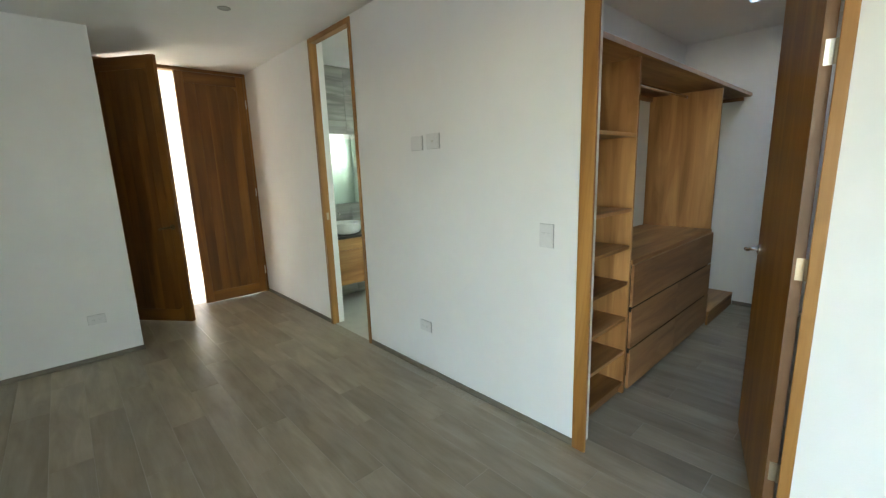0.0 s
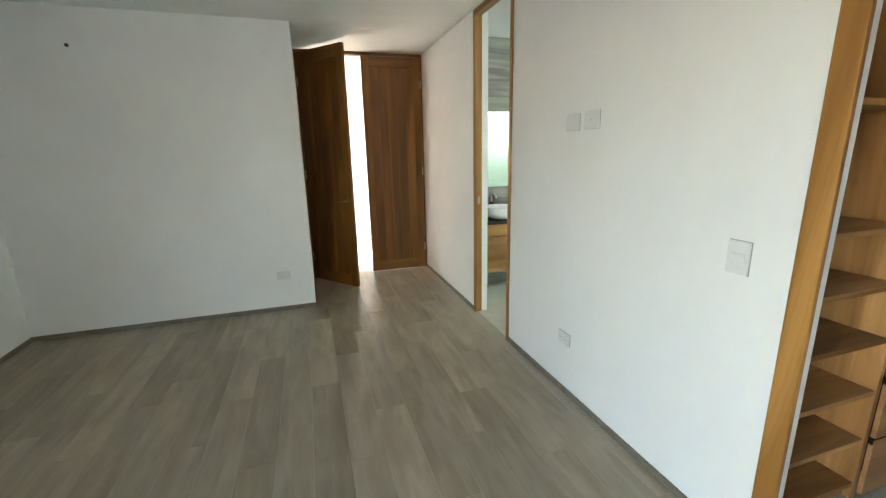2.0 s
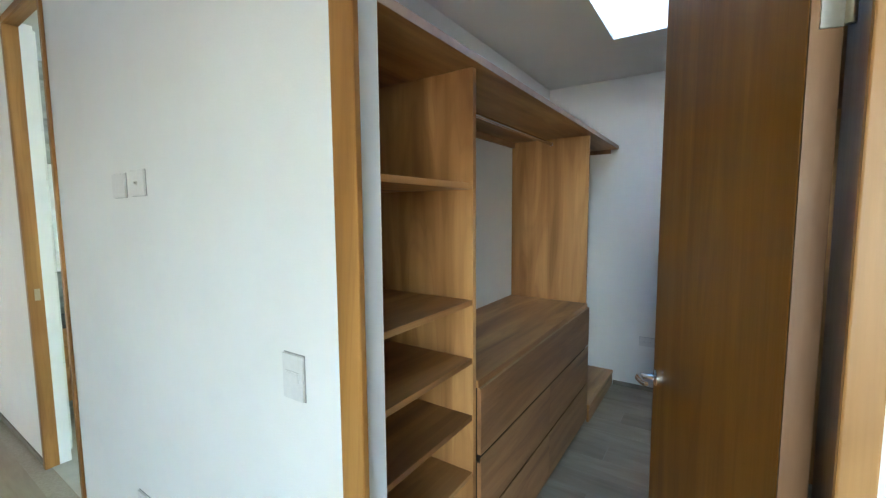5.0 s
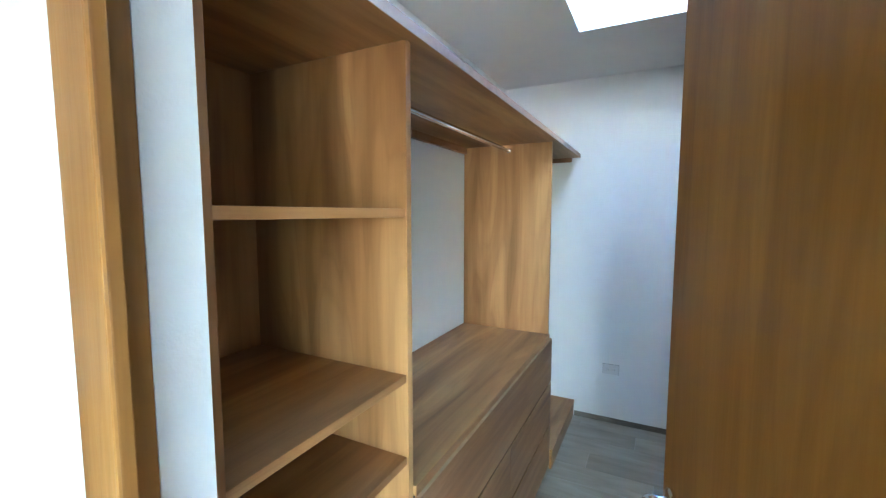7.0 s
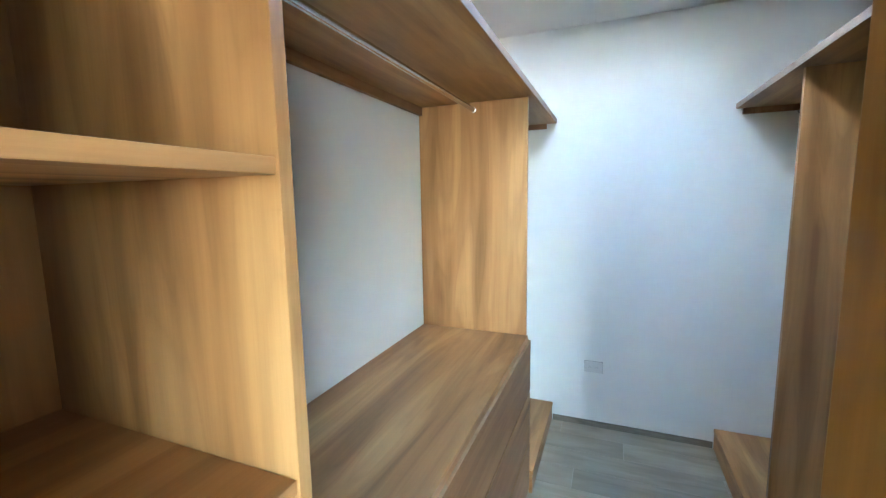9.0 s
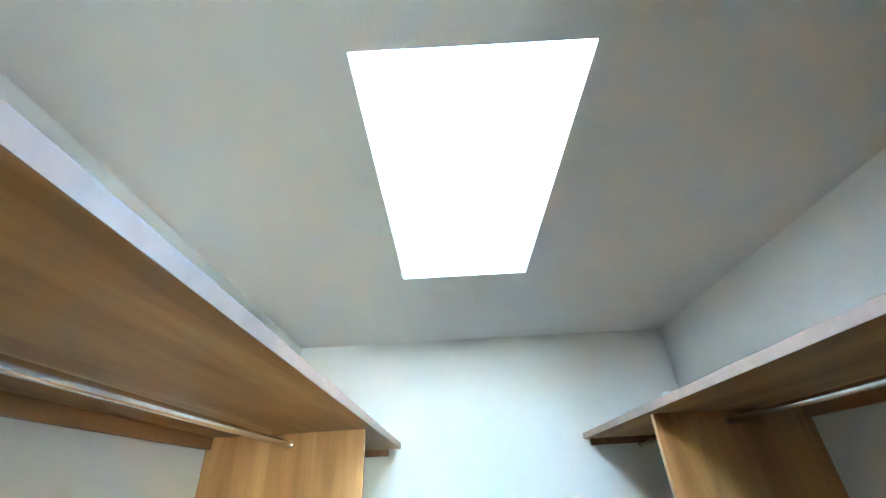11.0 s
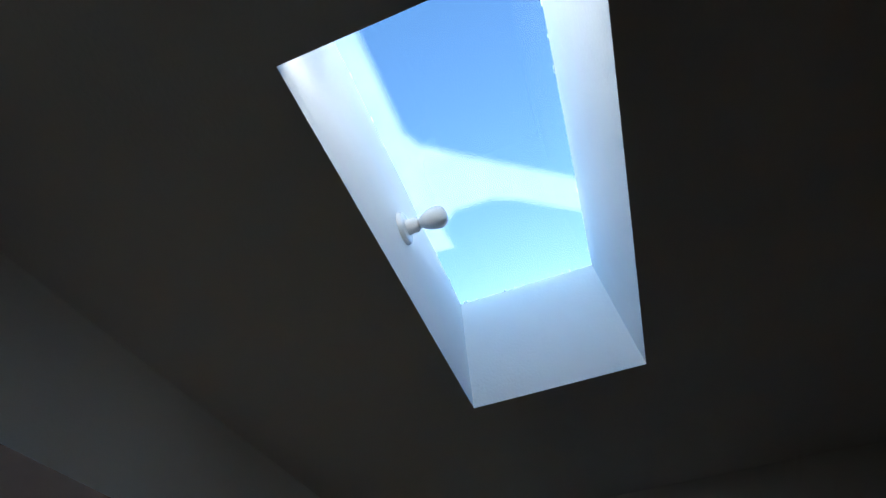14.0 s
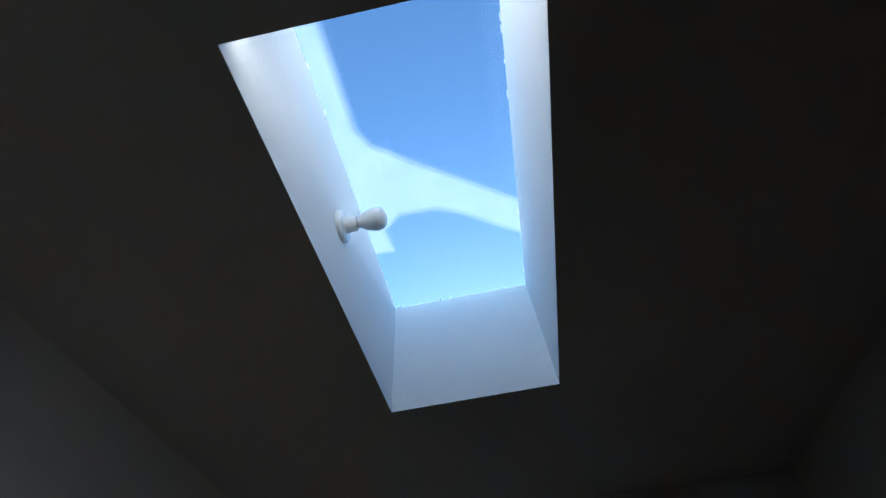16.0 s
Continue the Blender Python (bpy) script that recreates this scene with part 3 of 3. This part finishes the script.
# lamp holder with a bulb on the shaft's side
bl = root("wall_lamp", "white porcelain lamp holder with an unlit opal bulb", "lamp", m=pose(1.759, SY1, 2.924, 90, 0, 0))
part("base_plate", turned([(0.048, 0.0), (0.048, 0.006), (0.044, 0.012), (0.030, 0.015)], 32), PORCELAIN, bl, "", True)
part("socket", turned([(0.024, 0.014), (0.022, 0.026), (0.0225, 0.040), (0.019, 0.048)], 28), PORCELAIN, bl, "", True)
bulb = part("bulb", turned([(0.013, 0.047), (0.015, 0.054), (0.021, 0.064), (0.0275, 0.078), (0.0315, 0.094), (0.0325, 0.106),
                            (0.030, 0.117), (0.022, 0.126), (0.010, 0.1305), (0.002, 0.1315)], 28), BULB, bl, "unlit opal bulb", True)
part("screw_cap", turned([(0.0155, 0.046), (0.0155, 0.053)], 20), STEEL, bulb)


# ---------------------------------------------------------------- closet
def rail(parent, x0, x1, y, z):
    r = part("hanging_rail", tube([(x0, y, z), (x1, y, z)], 0.0115, 18), SATIN, parent, "chrome hanging rail", True)
    for x, s in ((x0, 1), (x1, -1)):
        part("flange", tube([(x, y, z), (x + 0.006 * s, y, z)], 0.0145, 18), SATIN, r, "", True)
    return r


FY, BYK = 0.162, CY1 - 0.003      # front and back of the left shelving
Z0, Z1 = 2.103, 2.132             # long top shelf
DX0, DX1 = 0.703, 0.727           # divider
PX0, PX1 = 2.365, 2.388           # end panel

ts = root("top_shelf", "long brown melamine top shelf with a pale edge", "shelf")
part("board", block(0.128, CX - 0.002, FY - 0.032, BYK, Z0, Z1, 0.0015), MEL_X, ts)
part("edge_band", block(0.128, CX - 0.002, FY - 0.0345, FY - 0.0323, Z0, Z1, 0.0005), EDGE, ts, "pale unfinished edge of the shelf")
part("cleat", block(0.73, PX0 - 0.001, BYK - 0.022, BYK, Z0 - 0.043, Z0 - 0.001, 0.002), DRAW_X, ts)
part("cleat", block(CX - 0.024, CX - 0.002, FY + 0.03, BYK - 0.024, Z0 - 0.034, Z0 - 0.001, 0.002), DRAW_X, ts)

tower = root("shelf_tower", "open brown melamine shelf tower with seven shelves", "shelving")
part("filler", block(T + 0.003, 0.152, FY + 0.02, FY + 0.036, 0.0, Z0 - 0.001), MEL_Z, tower)
part("side_panel", block(0.153, 0.174, FY, BYK, 0.0, Z0 - 0.001, 0.0015), MEL_Z, tower)
part("side_panel", block(DX0, DX1, FY, BYK, 0.0, Z0 - 0.001, 0.0015), MEL_Z, tower)
part("back_panel", block(0.175, DX0 - 0.001, BYK - 0.012, BYK, 0.05, Z0 - 0.001), MEL_Z, tower)
for z in (1.680, 1.235, 1.003, 0.772, 0.535, 0.305, 0.085):
    part("shelf", block(0.175, DX0 - 0.001, FY + 0.004, BYK - 0.013, z - 0.022, z, 0.0015), MEL_X, tower)
part("plinth", block(0.175, DX0 - 0.001, FY + 0.03, FY + 0.045, 0.0, 0.062), DRAW_X, tower)

ch = root("drawer_chest", "brown melamine chest of wide drawers under a thick top", "drawers")
part("top", block(DX1 + 0.001, PX0 - 0.001, FY - 0.008, BYK, 0.876, 0.906, 0.0015), MEL_X, ch)
part("edge_band", block(DX1 + 0.001, PX0 - 0.001, FY - 0.0105, FY - 0.0085, 0.8765, 0.9055), MEL_X, ch)
part("end_panel", block(PX0, PX1, FY, BYK, 0.0, Z0 - 0.001, 0.0015), MEL_Z, ch)
# carcass coloured near black so the drawer gaps look shaded
part("carcass", block(DX1 + 0.002, PX0 - 0.001, FY + 0.070, BYK - 0.002, 0.03, 0.874), GAP_SHADE, ch)
for z0, z1 in ((0.598, 0.874), (0.315, 0.585), (0.032, 0.302)):
    lip = 0.022 if z1 < 0.8 else 0.0
    ends = ((DX1 + 0.002, 1.5566), (1.5578, PX1 + 0.001)) if lip else ((DX1 + 0.002, PX1 + 0.001),)
    for xa, xb in ends:
        front = block(xa, xb, FY - 0.021, FY - 0.003, z0, z1 - lip, 0.0008)
        if lip:
            block(xa, xb, FY - 0.021, FY - 0.0165, z1 - lip - 0.0002, z1, 0.0008, front)
        df = part("drawer_front", front, DRAW_X, ch, "dull brown drawer front")
        if lip:
            # near-black strip stands for the shade down behind the lip
            part("finger_groove", block(xa + 0.001, xb - 0.001, FY - 0.0163, FY + 0.03, z1 - 0.0218, z1 - 0.018), GAP_SHADE, df, "near-black strip painted as the shade behind the lip")
        part("edge_band", block(xa + 0.001, xb - 0.001, FY - 0.0205, FY - (0.017 if lip else 0.004), z1 - 0.0002, z1 + 0.0008), EDGE_T, df, "pale raw top edge")
rail(ch, DX1, PX0, 0.437, 2.064)

for nm, y0, y1, xs in (("floor_platform", 0.122, BYK, PX1 + 0.002), ("floor_platform", CY0 + 0.003, -0.878, PX1 + 0.002)):
    pf = root(nm, "low brown melamine platform on the closet floor", "platform", "closet platforms")
    part("top", block(xs, CX - 0.002, y0, y1, 0.110, 0.132, 0.0015), MEL_X, pf)
    fr = (y0 + 0.004, y0 + 0.022) if y0 > 0 else (y1 - 0.022, y1 - 0.004)
    part("front", block(xs, CX - 0.002, fr[0], fr[1], 0.0, 0.109, 0.0015), MEL_X, pf)

# right-hand hanging space
RY = -0.880
rs = root("top_shelf", "long brown melamine top shelf over the hanging space", "shelf")
part("board", block(0.128, CX - 0.002, CY0 + 0.003, RY, Z0, Z1, 0.0015), MEL_X, rs)
part("edge_band", block(0.128, CX - 0.002, RY + 0.0003, RY + 0.0025, Z0, Z1), EDGE, rs, "pale unfinished edge of the shelf")
part("cleat", block(0.13, PX0 - 0.001, CY0 + 0.003, CY0 + 0.025, Z0 - 0.043, Z0 - 0.001, 0.002), DRAW_X, rs)
part("cleat", block(CX - 0.024, CX - 0.002, CY0 + 0.026, RY - 0.03, Z0 - 0.034, Z0 - 0.001, 0.002), DRAW_X, rs)
part("panel", block(PX0, PX1, CY0 + 0.003, RY - 0.029, 0.0, Z0 - 0.001, 0.0015), MEL_Z, rs, "tall brown melamine upright panel")
rail(rs, 0.135, PX0, -1.18, 2.064)
rail(rs, PX1, CX - 0.002, -1.18, 2.064)


for x, y, s in ((2.62, FY - 0.022, 0.020), (2.28, FY - 0.026, 0.013), (2.18, RY - 0.012, 0.014)):
    bm = bmesh.new()
    bmesh.ops.create_icosphere(bm, subdivisions=2, radius=s)
    for v in bm.verts:
        v.co *= 1 + 0.5 * noise.noise(v.co * 90)
        v.co.z = max(v.co.z, -s * 0.35) * 0.6 + s * 0.21
    cr = mesh_object("plaster_crumb", bm, SHAFT)
    cr.location = (x, y, Z1 + 0.0002)
    tagged(cr, "white plaster crumb lying on the closet shelf", "plaster crumb", "plaster crumbs")


# ---------------------------------------------------------------- plates on the walls
def plate(name, label, category, m, wide, high, kind):
    """A wall plate; local x along the wall, z out of it."""
    r = root(name, label, category, m=m)
    # grey backing, slightly larger, paints the thin shadow round the cover
    part("gasket", block(-wide / 2 - 0.0015, wide / 2 + 0.0015, -high / 2 - 0.0015, high / 2 + 0.0015, 0.0, 0.002), GREYP, r)
    part("cover", block(-wide / 2, wide / 2, -high / 2, high / 2, 0.002, 0.010, 0.003), PLASTIC, r)
    if kind == "switch":
        part("rocker", block(-wide * 0.32, wide * 0.32, -0.013, 0.013, 0.010, 0.0135, 0.0015), PLASTIC, r)
        part("seam", block(-wide * 0.33, wide * 0.33, 0.0155, 0.0165, 0.0098, 0.0104), GREYP, r)
    elif kind == "outlet":
        part("insert", block(-wide * 0.36, wide * 0.36, -high * 0.30, high * 0.30, 0.010, 0.0118, 0.001), PLASTIC, r)
        for x in (-wide * 0.19, wide * 0.19):
            part("socket_slot", block(x - 0.007, x - 0.0045, -0.006, 0.006, 0.0116, 0.0122), GREYP, r)
            part("socket_slot", block(x + 0.0045, x + 0.007, -0.006, 0.006, 0.0116, 0.0122), GREYP, r)
    elif kind == "tv":
        part("coax", turned([(0.009, 0.010), (0.009, 0.012), (0.005, 0.012), (0.005, 0.018), (0.002, 0.018)], 16), STEEL, r, "small coaxial socket", True)
    return r


def on_closet_wall(y, z):
    return Matrix.Translation((-0.0005, y, z)) @ pose(0, 0, 0, 90, 0, -90)


plate("blank_plate", "white plastic blank wall plate at screen height", "wall plate", on_closet_wall(1.342, 1.684), 0.118, 0.092, "blank")
plate("aerial_plate", "white plastic aerial wall plate with a small socket", "wall plate", on_closet_wall(1.176, 1.688), 0.122, 0.094, "tv")
plate("light_switch", "white plastic light switch beside the closet doorway", "switch", on_closet_wall(0.303, 1.145), 0.082, 0.122, "switch")
plate("power_outlet", "white plastic power outlet low on the wall", "outlet", on_closet_wall(1.327, 0.373), 0.118, 0.078, "outlet")
plate("power_outlet", "white plastic power outlet low beside the niche", "outlet", Matrix.Translation((-1.778, YN - 0.0005, 0.360)) @ pose(0, 0, 0, 90, 0, 0), 0.115, 0.078, "outlet")
plate("power_outlet", "white plastic power outlet low on the closet end wall", "outlet", Matrix.Translation((CX - 0.0005, -0.148, 0.438)) @ pose(0, 0, 0, 90, 0, -90), 0.118, 0.078, "outlet")
hole = root("cable_outlet", "small dark cable outlet high on the wall", "cable outlet", m=Matrix.Translation((-3.171, YN - 0.0005, 2.414)) @ pose(0, 0, 0, 90, 0, 0))
part("rim", turned([(0.016, 0.0), (0.016, 0.003), (0.012, 0.004)], 20), GREYP, hole)
# near-black disc paints the dark inside of the cable hole
part("plug", turned([(0.012, 0.003), (0.012, 0.005)], 20), DARK, hole)

for x, y in ((-0.772, 2.531), (-2.73, 3.25)):
    dl = root("downlight", "small recessed ceiling downlight, unlit", "lamp", "ceiling downlights", m=Matrix.Translation((x, y, H - 0.0005)) @ pose(0, 0, 0, 180, 0, 0))
    part("ring", turned([(0.045, 0.0), (0.045, 0.003), (0.038, 0.006), (0.032, 0.003)], 28), GREYP, dl, "", True)
    part("lens", turned([(0.031, 0.0), (0.031, 0.0025)], 28), GREYP, dl, "dull grey lamp face")

# ---------------------------------------------------------------- bathroom
vw = root("vanity", "floating wooden bathroom vanity with a dark stone top", "vanity")
part("body", block(0.170, 1.35, 3.16, BY1 - 0.004, 0.26, 0.785, 0.003), MEL_X, vw)
for a, b in ((0.174, 0.757), (0.763, 1.346)):
    part("drawer_front", block(a, b, 3.141, 3.158, 0.265, 0.655, 0.003), MEL_X, vw)
    part("drawer_front", block(a, b, 3.141, 3.158, 0.660, 0.780, 0.003), MEL_X, vw)
part("top", block(0.168, 1.36, 3.135, BY1 - 0.004, 0.787, 0.812, 0.003), STONE_TOP, vw, "dark stone vanity top")

bs = root("wash_basin", "white porcelain vessel basin on the vanity", "basin", m=pose(0.52, 3.33, 0.8125))
prof = [(0.10, 0.0), (0.15, 0.02), (0.185, 0.07), (0.192, 0.13), (0.186, 0.136), (0.178, 0.13), (0.165, 0.07), (0.12, 0.03), (0.02, 0.022)]
part("bowl", turned(prof, 40), PORCELAIN, bs, "", True)
fc = root("basin_faucet", "tall chrome basin faucet behind the bowl", "faucet", m=pose(0.50, 3.545, 0.8125))
part("body", tube([(0, 0, 0), (0, 0, 0.16), (0, -0.004, 0.22), (0, -0.01, 0.25)], [0.024, 0.018, 0.018, 0.021], 20), CHROME, fc, "", True)
part("spout", tube([(0, -0.01, 0.235), (0, -0.06, 0.245), (0, -0.12, 0.235), (0, -0.13, 0.215)], [0.014, 0.013, 0.012, 0.011], 16), CHROME, fc, "", True)
part("lever", tube([(0, -0.008, 0.255), (0.01, 0.005, 0.272), (0.05, 0.02, 0.285)], [0.010, 0.008, 0.006], 12), CHROME, fc, "", True)

mr = root("mirror", "frameless wall mirror above the vanity", "mirror")
part("glass", block(0.230, 1.35, BY1 - 0.022, BY1 - 0.015, 1.14, 1.95), MIRROR, mr)

sg = root("shower_screen", "clear greenish glass shower screen with steel clamp", "shower screen")
p = part("pane", block(0.95, 2.30, 1.75, 1.758, 0.02, 2.05), GREEN, sg)
part("clamp", block(0.94, 1.0, 1.735, 1.773, 1.40, 1.48, 0.003), STEEL, sg)
part("floor_channel", block(0.95, 2.30, 1.744, 1.764, 0.003, 0.02), STEEL, sg)

# ---------------------------------------------------------------- pieces of wall and floor, last
wall_tiles = structure("tile_wall_vanity", blocks((0.166, BX, BY1 - 0.006, BY1 - 0.0005, 0, H)), GROUT, "grey stone tiles with wavy veins behind the vanity", "wall")
zs, xs = 0.30, 0.60
for k in range(9):
    for i in range(4):
        part("tile", block(0.167 + i * xs, min(0.167 + (i + 1) * xs, BX) - 0.002, BY1 - 0.014, BY1 - 0.0062, k * zs + 0.001, (k + 1) * zs - 0.001, 0.0008), TILE_G, wall_tiles)
pil = structure("tile_wall_return", blocks((T + 0.001, 0.1645, 2.9595, 2.9648, 0, H)), GROUT, "white bathroom tiles on the narrow wall return", "wall")
for k in range(9):
    part("tile", block(T + 0.002, 0.164, 2.952, 2.959, k * 0.30 + 0.001, (k + 1) * 0.30 - 0.001, 0.0008), TILE_W, pil)

# floor planks, long side along y, staggered
PW, PL, J = 0.185, 1.20, 0.0030
shapes = {}


def plank(x0, x1, y0, y1):
    w, d = round(x1 - x0 - J, 4), round(y1 - y0 - J, 4)
    if w < 0.01 or d < 0.01:
        return
    if (w, d) not in shapes:
        bm = block(-w / 2, w / 2, -d / 2, d / 2, -0.009, 0.0, 0.0012)
        me = bpy.data.meshes.new("plank")
        bm.to_mesh(me)
        bm.free()
        me.materials.append(PLANK)
        shapes[(w, d)] = me
    ob = new("plank", shapes[(w, d)])
    ob.parent = floor
    ob.location = ((x0 + x1) / 2, (y0 + y1) / 2, rng.uniform(-0.0004, 0.0003))


rng = random.Random(11)
x = -1.19 - 15 * PW
row = 0
while x < CX:
    start = YS - PL + (row * 0.4 + 0.131) % PL + rng.choice((0.0, 0.0, 0.12))
    a, b = max(x, XW), min(x + PW, CX)
    lo, hi = (YS, YN) if b < XC else (YS, YD + 0.115)
    if b > 0.06:
        lo, hi = CY0, CY1
    y = start
    while y < hi:
        p0, p1 = max(y, lo), min(y + PL, hi)
        if p1 - p0 > 0.03 and b - a > 0.02:
            plank(a, b, p0, p1)
        y += PL
    x += PW
    row += 1
